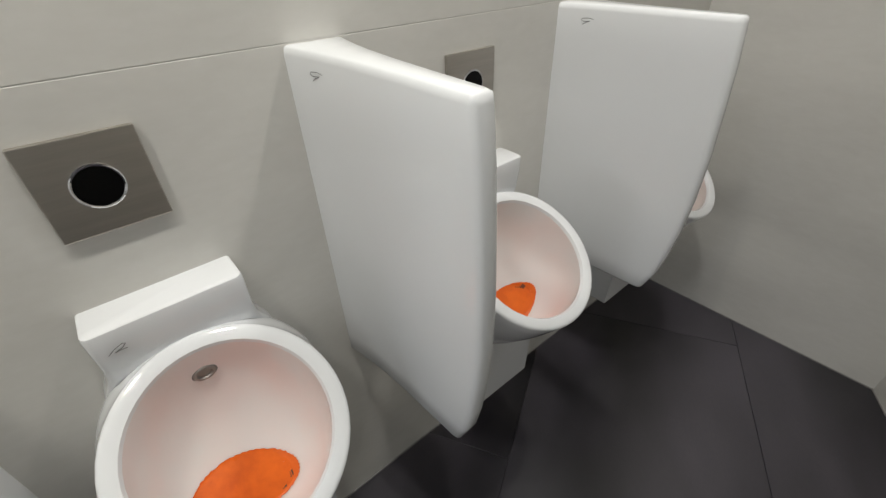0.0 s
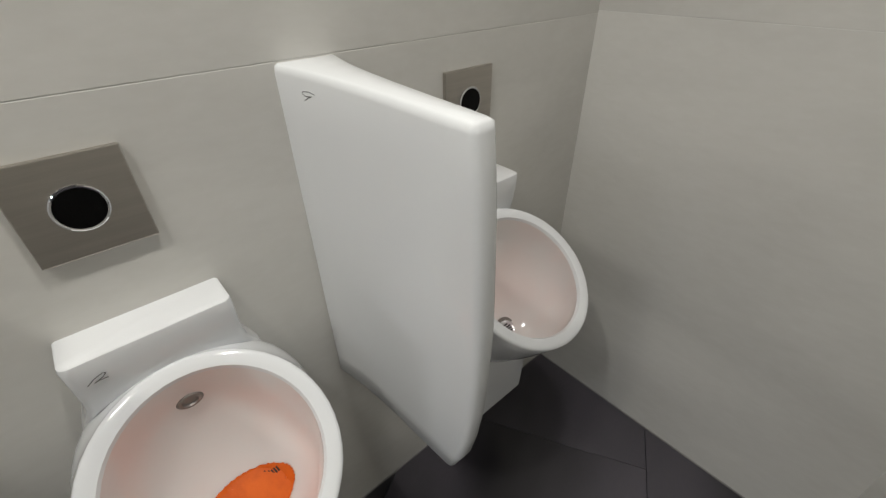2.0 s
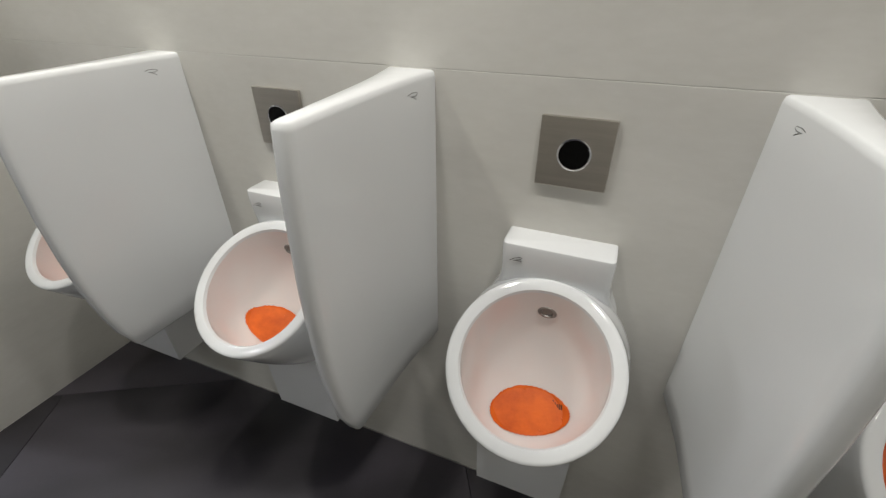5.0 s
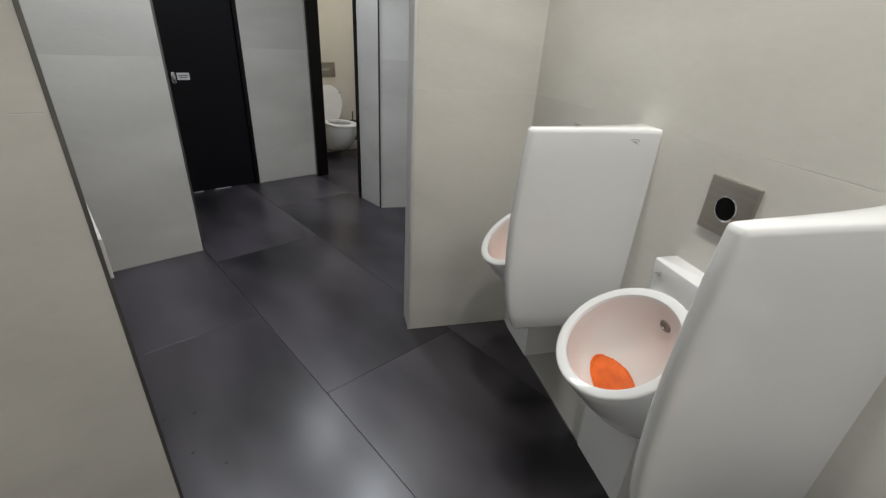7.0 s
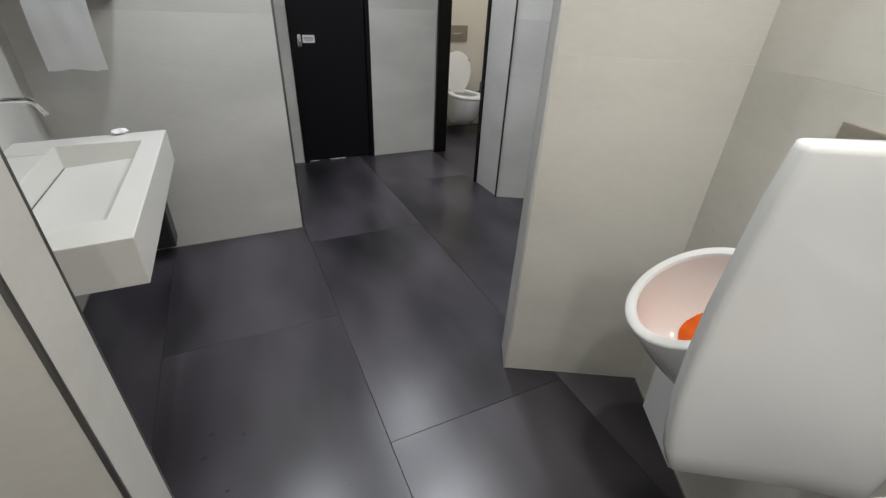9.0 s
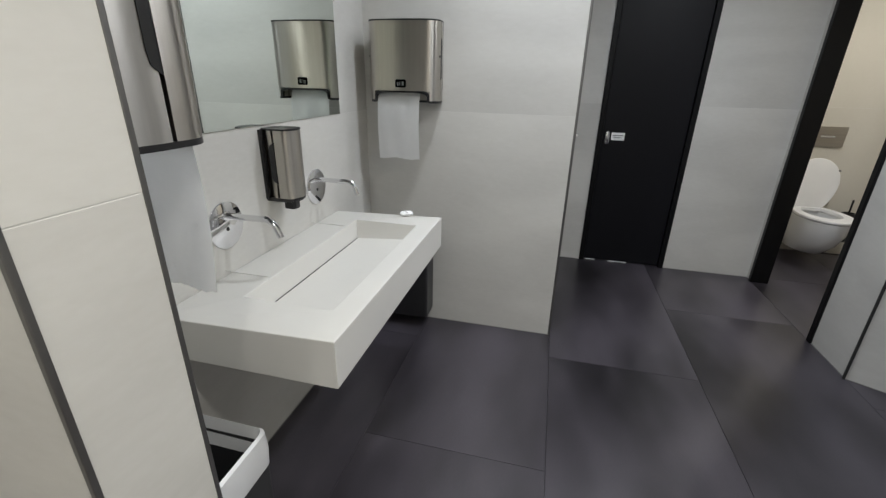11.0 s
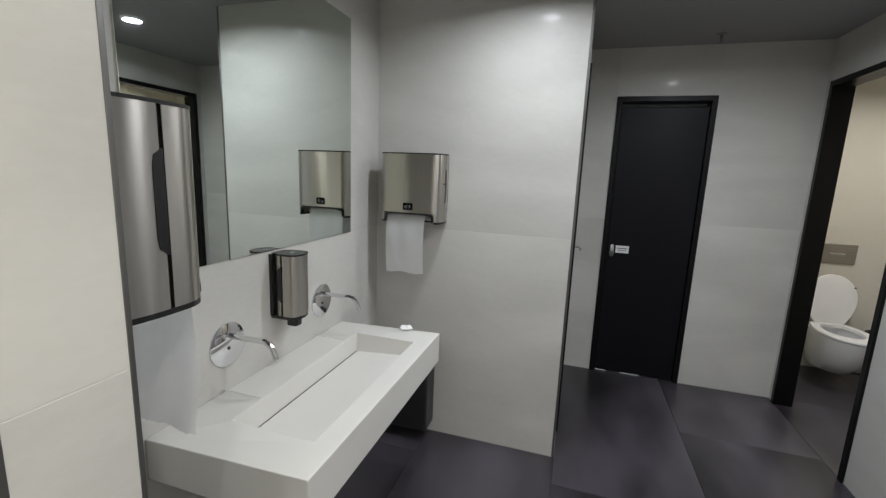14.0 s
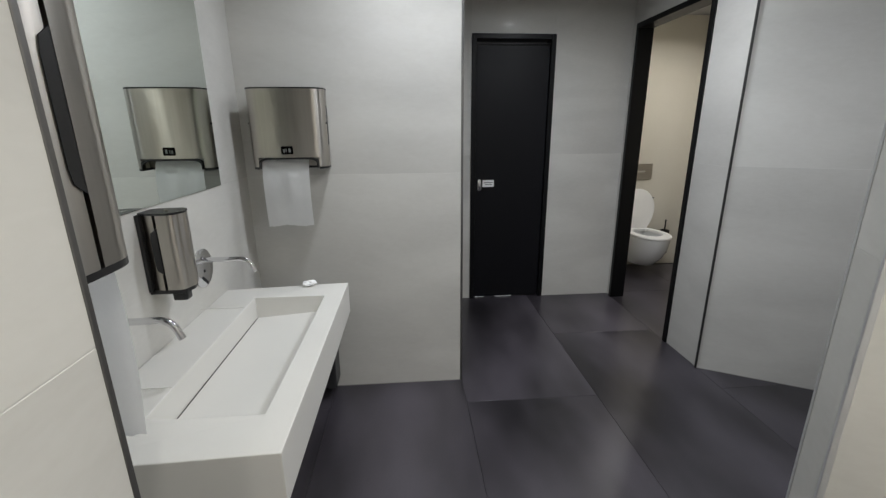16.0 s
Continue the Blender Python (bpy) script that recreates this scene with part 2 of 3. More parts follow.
wall("wall_urinal", U @ pose(-1.709, 0, 0), 2.78, 0.14, 1.180)
wall("wall_east", U @ pose(1.063, 0, 0, 0, 0, -90), 1.0, 0.14, 1.186)
wall("wall_south", pose(0.32, -2.127, 0, 0, 0, 180), 1.98, 0.14, 1.20)
wall("wall_mirror", pose(-1.70, -2.078, 0, 0, 0, 180), 1.89, 0.14, 1.185)
wall("wall_dispenser", pose(-3.584, -2.12, 0, 0, 0, 90), 1.103, 0.10, 1.192)
wall("wall_side_door", pose(-3.594, -1.017, 0, 0, 0, 180), 1.24, 0.10, 1.20, opening=(0.24, 1.06, 2.075))
wall("wall_dark_door", pose(-4.808, -1.10, 0, 0, 0, 90), 1.52, 0.12, 1.205, opening=(0.297, 0.928, 2.075))
wall("wall_cubicle", pose(-4.808, 0.42, 0, 0, 0, 0), 1.222, 0.10, 1.200, opening=(0.055, 0.906, 2.140))
wall("wall_oblique", U @ pose(-3.478, -0.497, 0, 0, 0, 90), 1.85, 0.10, 1.205)
wall("wall_passage_end", U @ pose(-3.6, 1.35, 0), 1.9, 0.12, 1.20)
wall("wall_passage_side", U @ pose(-1.835, 1.40, 0, 0, 0, -90), 1.40, 0.12, 1.20)
wall("wall_wc_back", pose(-5.58, 0.40, 0, 0, 0, 90), 1.30, 0.10, 1.20, WCT, label="cubicle back wall in cream tiles")
wall("wall_wc_far", pose(-5.70, 1.60, 0), 2.05, 0.10, 1.20, WCT, label="cubicle side wall in cream tiles")
wall("wall_wc_end", pose(-3.80, 1.65, 0, 0, 0, -90), 1.09, 0.05, 1.20, WCT, label="cubicle end wall in cream tiles")
wall("wall_wc_near", pose(-4.81, 0.525, 0, 0, 0, 180), 0.80, 0.10, 1.20, WCT, label="cubicle wall in cream tiles")
pillar("pillar", pose(0, 0, 0, 0, 0, 180), 1.664, 1.818, 1.587, 2.12, 1.209, TRIMG, 0.0065, "free wall end in pale tiles with metal corner profiles")
pillar("partition", U, -1.835, -1.709, -0.535, 0.02, 1.180, TRIMM, 0.010, "short partition wall in pale tiles with metal corner profiles")
for nm, m in (("trim_oblique", U @ pose(-3.474, -0.500, 0)), ):
    structure(nm, boxes((-0.006, 0.006, -0.006, 0.006, 0, CEIL), bevel=0.002), TRIMD, m, "thin black upright corner joint", "trim")
structure("trim_dispenser_corner", boxes((-0.010, 0.002, -0.010, 0.002, 0, CEIL), bevel=0.002), TRIMG, pose(-3.584, -1.017, 0),
          "slim brushed metal corner profile", "trim")
structure("ceiling", boxes((-6.0, 1.2, -2.6, 3.2, CEIL, CEIL + 0.1)), CEILM, None, "plain matt light grey painted ceiling", "ceiling")


# ---- urinals ----
RC, RE, RN = Vector((0, -0.190, 0.724)), Vector((0, 0.806, 0.592)), Vector((0, -0.592, 0.806))
RW, RL, LIP = 0.162, 0.166, 0.028
BC = Vector((0, -0.138, 0.535))


def ring(c, w, l, e=RE, n=48):
    return [c + Vector((w * math.cos(k * math.tau / n), 0, 0)) + l * math.sin(k * math.tau / n) * e for k in range(n)]


def bowl_point(px, pe, lift=0.0):
    """A place on the inside of the bowl, by its offset across and along the rim's plane."""
    wi, li = RW - LIP, RL - LIP
    rho = min(0.999, math.hypot(px / wi, pe / li))
    t = (1 - rho ** 2) ** 0.4
    return RC + (BC - RC) * t + Vector((px, 0, 0)) + pe * RE + lift * RN


def urinal_mark(parent, x, y, z, s, turn, m=None):
    pts = [Vector((-0.5 * s, 0, 0.02 * s)), Vector((-0.1 * s, 0, 0.16 * s)), Vector((0.4 * s, 0, 0.20 * s)), Vector((0.52 * s, 0, 0.10 * s)),
           Vector((0.3 * s, 0, -0.02 * s)), Vector((-0.2 * s, 0, -0.06 * s)), Vector((0.1 * s, 0, -0.10 * s)), Vector((0.42 * s, 0, -0.22 * s))]
    r = Matrix.Rotation(turn, 4, "Y")
    return part("maker_mark", tube([r @ p for p in pts], 0.0006, 5), MARK, parent, "small grey printed emblem", m=Matrix.Translation((x, y, z)) if m is None else m)


def urinal(m, label):
    u = thing("urinal", m, label, "urinal", "row of urinals")
    bm = bmesh.new()
    rings = []
    for k in range(15):
        s = k / 14
        w = Vector((0, 0, 0.602))
        r = []
        for i in range(48):
            a = i * math.tau / 48
            p0 = RC + Vector((RW * math.cos(a), 0, 0)) + RL * math.sin(a) * RE
            p1 = w + Vector((0.168 * math.cos(a), 0, 0.205 * math.sin(a)))
            q = p0.lerp(p1, s)
            swell = 0.017 * math.sin(math.pi * s) * s
            q += Vector((swell * math.cos(a), 0, -0.060 * math.sin(math.pi * s) * max(0, -math.sin(a))))
            r.append(q)
        rings.append(r)
    lip = [ring(RC + RN * 0.0030, RW - 0.0010, RL - 0.0010), ring(RC + RN * 0.0052, RW - 0.0035, RL - 0.0035), ring(RC + RN * 0.0062, RW - 0.0075, RL - 0.0075),
           ring(RC + RN * 0.0058, RW - 0.0190, RL - 0.0190), ring(RC + RN * 0.0040, RW - 0.0250, RL - 0.0250), ring(RC - RN * 0.003, RW - LIP, RL - LIP)]
    loft(bm, [*reversed(lip), *rings], False, True)
    part("body", bm, CERAMIC, u, "glossy white ceramic shell with a rolled rim", True)
    bm, wi, li = bmesh.new(), RW - LIP, RL - LIP
    rings = [ring(RC - RN * 0.003, wi, li)]
    for k in range(1, 25):
        f = math.cos(k / 24.4 * math.pi / 2)
        t = (1 - f ** 2) ** 0.4
        rings.append(ring(RC + (BC - RC) * t, wi * f, li * f))
    loft(bm, rings, False, True)
    part("bowl", bm, BOWLIN, u, "white bowl tinted pink by stains", True)
    # the box at the back, the foot and the fittings
    bm, rings = bmesh.new(), []
    for z, w, d in ((0.752, 0.128, 0.036), (0.770, 0.120, 0.040), (0.786, 0.1125, 0.047), (0.803, 0.1070, 0.054), (0.825, 0.1045, 0.0595), (0.855, 0.104, 0.0645),
                    (0.886, 0.104, 0.066), (0.8905, 0.1028, 0.0650), (0.893, 0.0990, 0.0615)):
        r = 0.012
        front = [(w - r + r * math.cos(a), -d + r - r * math.sin(a)) for a in [radians(15 * k) for k in range(7)]]
        rings.append([Vector((x, y, z)) for x, y in [(-w, 0.0), (w, 0.0), *front, *[(-x, y) for x, y in reversed(front)]]])
    loft(bm, rings)
    part("back_box", bm, CERAMIC, u, "white ceramic box above the bowl", True)
    bm = bmesh.new()
    loft(bm, [[Vector(p) for p in ((-w, 0, z), (w, 0, z), (w, -d, z), (-w, -d, z))]
              for w, d, z in ((0.100, 0.136, 0.215), (0.103, 0.140, 0.219), (0.106, 0.145, 0.36), (0.107, 0.148, 0.475))])
    part("trap_cover", bm, CERAMIC, u, "white ceramic cover below the bowl")
    q = bowl_point(0, 0.1350, 0.0)
    part("water_inlet", lathe([(0.001, 0.001), (0.007, 0.001), (0.009, 0.0045), (0.012, 0.004), (0.0145, 0.001), (0.0155, -0.006)], 24), INLET, u, "oval metal water inlet",
         True, Matrix.Translation(q) @ Vector((0, -0.93, -0.05)).to_track_quat("Z", "X").to_matrix().to_4x4() @ Matrix.Diagonal((1.05, 1.35, 1, 1)))
    p = bowl_point(0.004, -0.016, 0.001)
    tilt = RN.to_track_quat("Z", "Y").to_matrix().to_4x4()
    drain = part("drain", lathe([(0.001, 0.001), (0.018, 0.003), (0.024, 0.002), (0.026, -0.004)], 24), CHROME, u, "round chrome drain grid", True,
                 Matrix.Translation(p) @ tilt)
    part("drain_ring", lathe([(0.0245, 0.001), (0.030, 0.0022), (0.0325, 0.001), (0.033, -0.006)], 28), INLET, drain, "dull grey ring round the grid", True)
    bm = bmesh.new()
    for i in range(-2, 3):
        for j in range(-2, 3):
            if abs(i) + abs(j) < 4:
                box(bm, i * 0.006 - 0.0016, i * 0.006 + 0.0016, j * 0.006 - 0.0016, j * 0.006 + 0.0016, 0.0025, 0.0042)
    part("drain_holes", bm, BLACKP, drain)
    for s in (-1, 1):
        part("fixing_cap", lathe([(0.001, 0.004), (0.006, 0.003), (0.007, -0.004)], 14, "x"), BLACKP, u, "", True,
             Matrix.Translation((s * 0.1735, -0.040, 0.580)) @ Matrix.Diagonal((s, 1, 1, 1)))
    urinal_mark(u, -0.074, -0.0662, 0.858, 0.024, -0.30)
    return u


def mat_screen(m, cx, ce, turn, flip, side, size, label):
    """The rubber screen in a bowl: a thin bean-shaped disc with a toothed edge, lying on the ceramic."""
    ob = thing("urinal_screen", m, label, "urinal screen", "orange screens")
    n, rows = 96, 9
    c, s = math.cos(turn), math.sin(turn)

    def at(a, f, lift):
        tooth = 1 + (0.022 if int(a / math.tau * n) % 2 else 0) * (f > 0.95)
        x = 0.080 * size * f * math.cos(a) * tooth
        y = 0.050 * size * f * math.sin(a) * tooth * (1 - 0.06 * flip * math.cos(a)) - 0.006 * math.cos(2 * a) * f
        return bowl_point(cx + c * x - s * y, ce + s * x + c * y, lift)
    bm = bmesh.new()
    top = [[at(i * math.tau / n, f, 0.0055 - 0.0025 * f ** 6) for i in range(n)] for f in [0.02 + 0.98 * k / rows for k in range(rows + 1)]]
    low = [[at(i * math.tau / n, 1.0, 0.001) for i in range(n)]]
    loft(bm, top + low, True, True)
    part("pad", bm, ORANGE, ob, "bright orange perforated rubber", True, sharp=60)
    bm = bmesh.new()
    random.seed(int(cx * 1000) + 7)
    for i in range(26):
        a, f = random.uniform(0, math.tau), random.uniform(0.25, 0.85)
        p, q = at(a, f, 0.0045), at(a, f, 0.0078)
        r = 0.0016
        loft(bm, [[p + Vector((r * math.cos(k * 1.05), 0, 0)) + r * math.sin(k * 1.05) * RE for k in range(6)],
                  [q + 0.6 * Vector((r * math.cos(k * 1.05), 0, 0)) + 0.6 * r * math.sin(k * 1.05) * RE for k in range(6)]])
    tagged(part("nubs", bm, ORANGE, ob), kind="stuff")
    # Six bars of print; the last four are slots, laid on as dark bars.
    for x0, y0, w, h in ((0.50, 0.26, 0.14, 0.20), (0.53, 0.20, 0.03, 0.08), (0.66, 0.22, 0.03, 0.16), (0.71, 0.20, 0.03, 0.13), (0.76, 0.18, 0.03, 0.13), (0.81, 0.16, 0.03, 0.12),
                         (-0.10, -0.22, 0.03, 0.14), (0.10, -0.20, 0.03, 0.13), (-0.14, 0.20, 0.03, 0.12), (0.08, 0.16, 0.03, 0.13)):
        ps = []
        for u, v in ((0, 0), (1, 0), (1, 1), (0, 1)):
            x, y = 0.080 * size * flip * (x0 + u * w), 0.050 * size * side * (y0 + v * h * 1.6)
            ps.append(bowl_point(cx + c * x - s * y, ce + s * x + c * y, 0.0060))
        part("pad_bar", loft(bmesh.new(), [ps, [p + RN * 0.0006 for p in ps]]), PADBAR, ob, "dark bar of the pad's print and slots")
    return ob


def flush_plate(m):
    f = thing("sensor_plate", m, "square brushed steel flush sensor plate set in the tiled wall", "flush plate", "flush plates")
    part("plate", boxes((-0.0625, 0.0625, -0.009, 0.0, -0.0625, 0.0625), bevel=0.0015), STEELP, f)
    part("ring", lathe([(0.028, -0.008), (0.029, -0.012), (0.0275, -0.0130), (0.0258, -0.0125), (0.0255, -0.008)], 40, "y"), CHROME, f, "chrome ring", True)
    part("sensor_window", lathe([(0.001, -0.0112), (0.0263, -0.0112), (0.0264, -0.006)], 40, "y"), GLASSB, f, "round black sensor glass", True)
    return f


def divider(m):
    d = thing("urinal_divider", m, "white ceramic privacy divider fixed to the tiled wall between urinals", "divider", "urinal dividers")
    prof = [(0.540, 0.322), (0.60, 0.346), (0.66, 0.359), (0.74, 0.370), (0.82, 0.375), (0.92, 0.376), (1.03, 0.371), (1.10, 0.367), (1.178, 0.360)]

    def section(z, f, shrink):
        h = [(0.0, 0.0495), (0.012, 0.0475), (0.035, 0.0428), (0.07, 0.0365), (0.12, 0.0300), (0.18, 0.0250), (0.25, 0.0212), (f - 0.030, 0.0182),
             (f - 0.012, 0.0172), (f - 0.004, 0.0148), (f, 0.0095)]
        left = [Vector((-max(0.001, w - shrink), -min(y, f - shrink), z)) for y, w in h]
        right = [Vector((max(0.001, w - shrink), -min(y, f - shrink), z)) for y, w in reversed(h)]
        for p in left + right:
            p.z += 0.006 * p.y / 0.36 * max(0, (z - 0.9) / 0.28)
        return left + right
    bm = bmesh.new()
    rings = [section(prof[0][0], prof[0][1], 0.012), section(prof[0][0] + 0.003, prof[0][1], 0.005), section(prof[0][0] + 0.010, prof[0][1] + 0.004, 0)]
    rings += [section(z, f, 0) for z, f in prof[1:-1]]
    rings += [section(prof[-1][0] - 0.012, prof[-1][1], 0), section(prof[-1][0] - 0.003, prof[-1][1], 0.002), section(prof[-1][0], prof[-1][1], 0.007)]
    loft(bm, rings)
    part("panel", bm, DIVM, d, "", True, sharp=50)
    for s in (-1, 1):
        urinal_mark(d, 0, 0, 0, 0.028, 0.15, Matrix.Translation((s * 0.0368, -0.069, 1.146)) @ Matrix.Rotation(radians(90 - s * 9), 4, "Z"))
    return d


XS = (-1.275, -0.637, -0.002, 0.636)
LABELS = ("white ceramic wall urinal with a round bowl beside the partition", "white ceramic wall urinal with a tilted round bowl between two dividers",
          "white ceramic wall urinal with a tilted round bowl between two dividers", "white ceramic corner wall urinal with a round bowl, drain uncovered")
first = urinal(U @ pose(XS[0], 0, 0), LABELS[0])
plate = flush_plate(U @ pose(XS[0] - 0.004, 0, 1.058))
for i in (1, 2, 3):
    tagged(copy_thing(first, U @ pose(XS[i], 0, 0)), LABELS[i])
    copy_thing(plate, U @ pose(XS[i] - 0.004, 0, 1.058))
for x, (cx, ce, turn, flip, side, size) in zip(XS, ((-0.010, 0.050, 0.55, 1, -1, 1), (-0.019, -0.010, -0.12, 1, -1, 1.02), (0.003, -0.011, 0.22, 1, 1, 1), (-0.052, 0.034, 1.45, -1, 1, 0.86))):
    mat_screen(U @ pose(x, 0, 0), cx, ce, turn, flip, side, size, "orange rubber screen lying in the urinal bowl")
div = divider(U @ pose(-0.957, 0, 0))
for x in (-0.319, 0.311):
    copy_thing(div, U @ pose(x, 0, 0))

# ---- washing place ----
SX0, SX1, SY0, SY1, SZ0, SZ1 = -3.190, -2.176, -2.076, -1.565, 0.630, 0.766
OX0, OX1, OY0, OY1 = -3.048, -2.308, -1.912, -1.640
DECK = 0.750      # the rear deck falls a little towards the wall


def basin():
    ob = thing("washbasin", pose(0, 0, 0), "long white solid-surface trough washbasin fixed to the wall, two taps above", "washbasin")
    bm = bmesh.new()
    def v(*p):
        return bm.verts.new(p)
    o0 = [v(x, y, SZ0) for x, y in ((SX0, SY0), (SX1, SY0), (SX1, SY1), (SX0, SY1))]
    o1 = [v(x, y, z) for x, y, z in ((SX0, SY0, DECK), (SX1, SY0, DECK), (SX1, SY1, SZ1), (SX0, SY1, SZ1))]
    i1 = [v(x, y, SZ1) for x, y in ((OX0, OY0), (OX1, OY0), (OX1, OY1), (OX0, OY1))]
    e = 0.012
    i0 = [v(OX0 + e, OY0 + 0.004, 0.684), v(OX1 - 0.090, OY0 + 0.004, 0.684), v(OX1 - 0.060, OY1 - 0.004, 0.704), v(OX0 + e, OY1 - 0.004, 0.704)]
    bm.faces.new(o0)
    for k in range(4):
        j = (k + 1) % 4
        bm.faces.new((o0[k], o0[j], o1[j], o1[k]))
        bm.faces.new((o1[k], o1[j], i1[j], i1[k]))
        bm.faces.new((i1[k], i1[j], i0[j], i0[k]))
    bm.faces.new(i0)
    bmesh.ops.recalc_face_normals(bm, faces=bm.faces)
    bmesh.ops.bevel(bm, geom=list(bm.edges), offset=0.0025, segments=2, affect="EDGES", profile=0.5)
    part("trough", bm, SOLID, ob)
    part("drain_slot", boxes((OX0 + 0.014, OX1 - 0.095, OY0 + 0.005, OY0 + 0.0074, 0.678, 0.6862)), BLACKP, ob, "narrow dark drain slot")
    for x in (-2.440, -2.955):
        part("deck_seam", boxes((x - 0.0012, x + 0.0012, -2.086, OY0 - 0.003, SZ1 - 0.002, SZ1 + 0.0006)), GROUT, ob, "fine seam across the rear deck")
    return ob


basin()


def tap(x, z):
    t = thing("wall_tap", pose(x, -2.078, z), "chrome wall spout tap with a round backplate above the basin", "tap", "taps")
    part("backplate", lathe([(0.001, -0.006), (0.071, -0.006), (0.074, -0.004), (0.074, 0.0)], 48, "y", ), CHROME, t, "round polished chrome backplate", True,
         Matrix.Diagonal((1, -1, 1, 1)))
    pts = [(0, 0.004, 0.032), (0, 0.09, 0.032), (0, 0.142, 0.033)]
    pts += [(0, 0.142 + 0.042 * math.sin(a), 0.033 - 0.042 * (1 - math.cos(a))) for a in [radians(12 * k) for k in range(1, 7)]]
    pts.append((0, 0.192, -0.020))
    part("spout", tube(pts, 0.0095, 16), CHROME, t, "", True)
    part("spout_collar", lathe([(0.0095, 0.005), (0.015, 0.006), (0.015, 0.010), (0.0095, 0.012)], 24, "y", (0, 0, 0.032)), CHROME, t, "", True)
    part("sensor", lathe([(0.001, 0.0075), (0.006, 0.007), (0.006, 0.004)], 16, "y", (0, 0, -0.012)), BLACKP, t, "small black sensor eye", True)
    return t


tap(-2.475, 0.906)
tap(-3.020, 0.905)

structure("mirror", boxes((-3.275, -2.190, -2.078, -2.073, 1.186, 2.166), bevel=0.001), mirror, None, "large frameless wall mirror above the basin", "mirror")


def curved_front(x0, x1, depth, bulge, r, n=10):
    """Plan of a case on a wall at y = 0: straight sides, rounded corners and a slightly bowed front at y = depth."""
    out = [(x0, 0.0)]
    for k in range(n + 1):
        a = radians(180 - 90 * k / n)
        out.append((x0 + r + r * math.cos(a), depth - r + r * math.sin(a)))
    m = 12
    for k in range(1, m):
        f = k / m
        out.append((x0 + r + (x1 - x0 - 2 * r) * f, depth + bulge * math.sin(math.pi * f)))
    for k in range(n + 1):
        a = radians(90 - 90 * k / n)
        out.append((x1 - r + r * math.cos(a), depth - r + r * math.sin(a)))
    return out + [(x1, 0.0)]


def case_plan(w, dep, seam, bulge, r, grow=0.0):
    """The whole plan of a case: sides that draw in towards the wall, rounded corners, bowed front."""
    side = [(w - 0.024 * (1 - math.sin(0.25 + 1.32 * k / 8)) + grow, seam * k / 8) for k in range(9)]
    front = [p for p in curved_front(-w - grow, w + grow, dep + grow, bulge, r) if p[1] > seam]
    return [(-x, y) for x, y in side] + front + list(reversed(side))


def split_case(d, w, h, dep, seam, foot, grip0, grip1):
    """A steel case on a wall at y = 0: rear shell, dark upright seam with a grip on each side, bowed front cover, black lid and base."""
    part("core", prism(rounded(-w + 0.016, w - 0.016, 0.0, dep - 0.02, 0.006), foot, h - 0.004, "z"), BLACKP, d, "black inner case")
    bow = [(w - 0.024 * (1 - math.sin(0.25 + 1.32 * k / 12)), 0.006 + (seam - 0.010) * k / 12) for k in range(13)]
    part("rear_shell", prism(bow + [(-x, y) for x, y in reversed(bow)], 0.010, h - 0.006, "z"), STEEL, d, "brushed steel rear shell", True)
    plan = curved_front(-w, w, dep, 0.008, min(0.060, w * 0.5))
    plan = [(x, max(y, seam + 0.004)) for x, y in plan]
    cover = part("cover", prism(plan, foot, h - 0.006, "z"), STEEL, d, "brushed steel front cover", True)
    full = case_plan(w, dep, seam, 0.008, min(0.060, w * 0.5), 0.001)
    part("lid", prism(full, h - 0.006, h, "z"), BLACKP, d, "thin black lid")
    for s in (-1, 1):
        g = [(s_y, s_z) for s_y, s_z in ((seam + 0.001, grip0), (seam - 0.015, grip0 + 0.012), (seam - 0.018, grip0 + 0.03), (seam - 0.018, grip1 - 0.03),
                                         (seam - 0.015, grip1 - 0.012), (seam + 0.001, grip1))]
        x0, x1 = sorted((s * (w - 0.006), s * (w + 0.0012)))
        part("grip", prism(g, x0, x1, "x"), BLACKP, d, "black recessed side grip")
    return cover


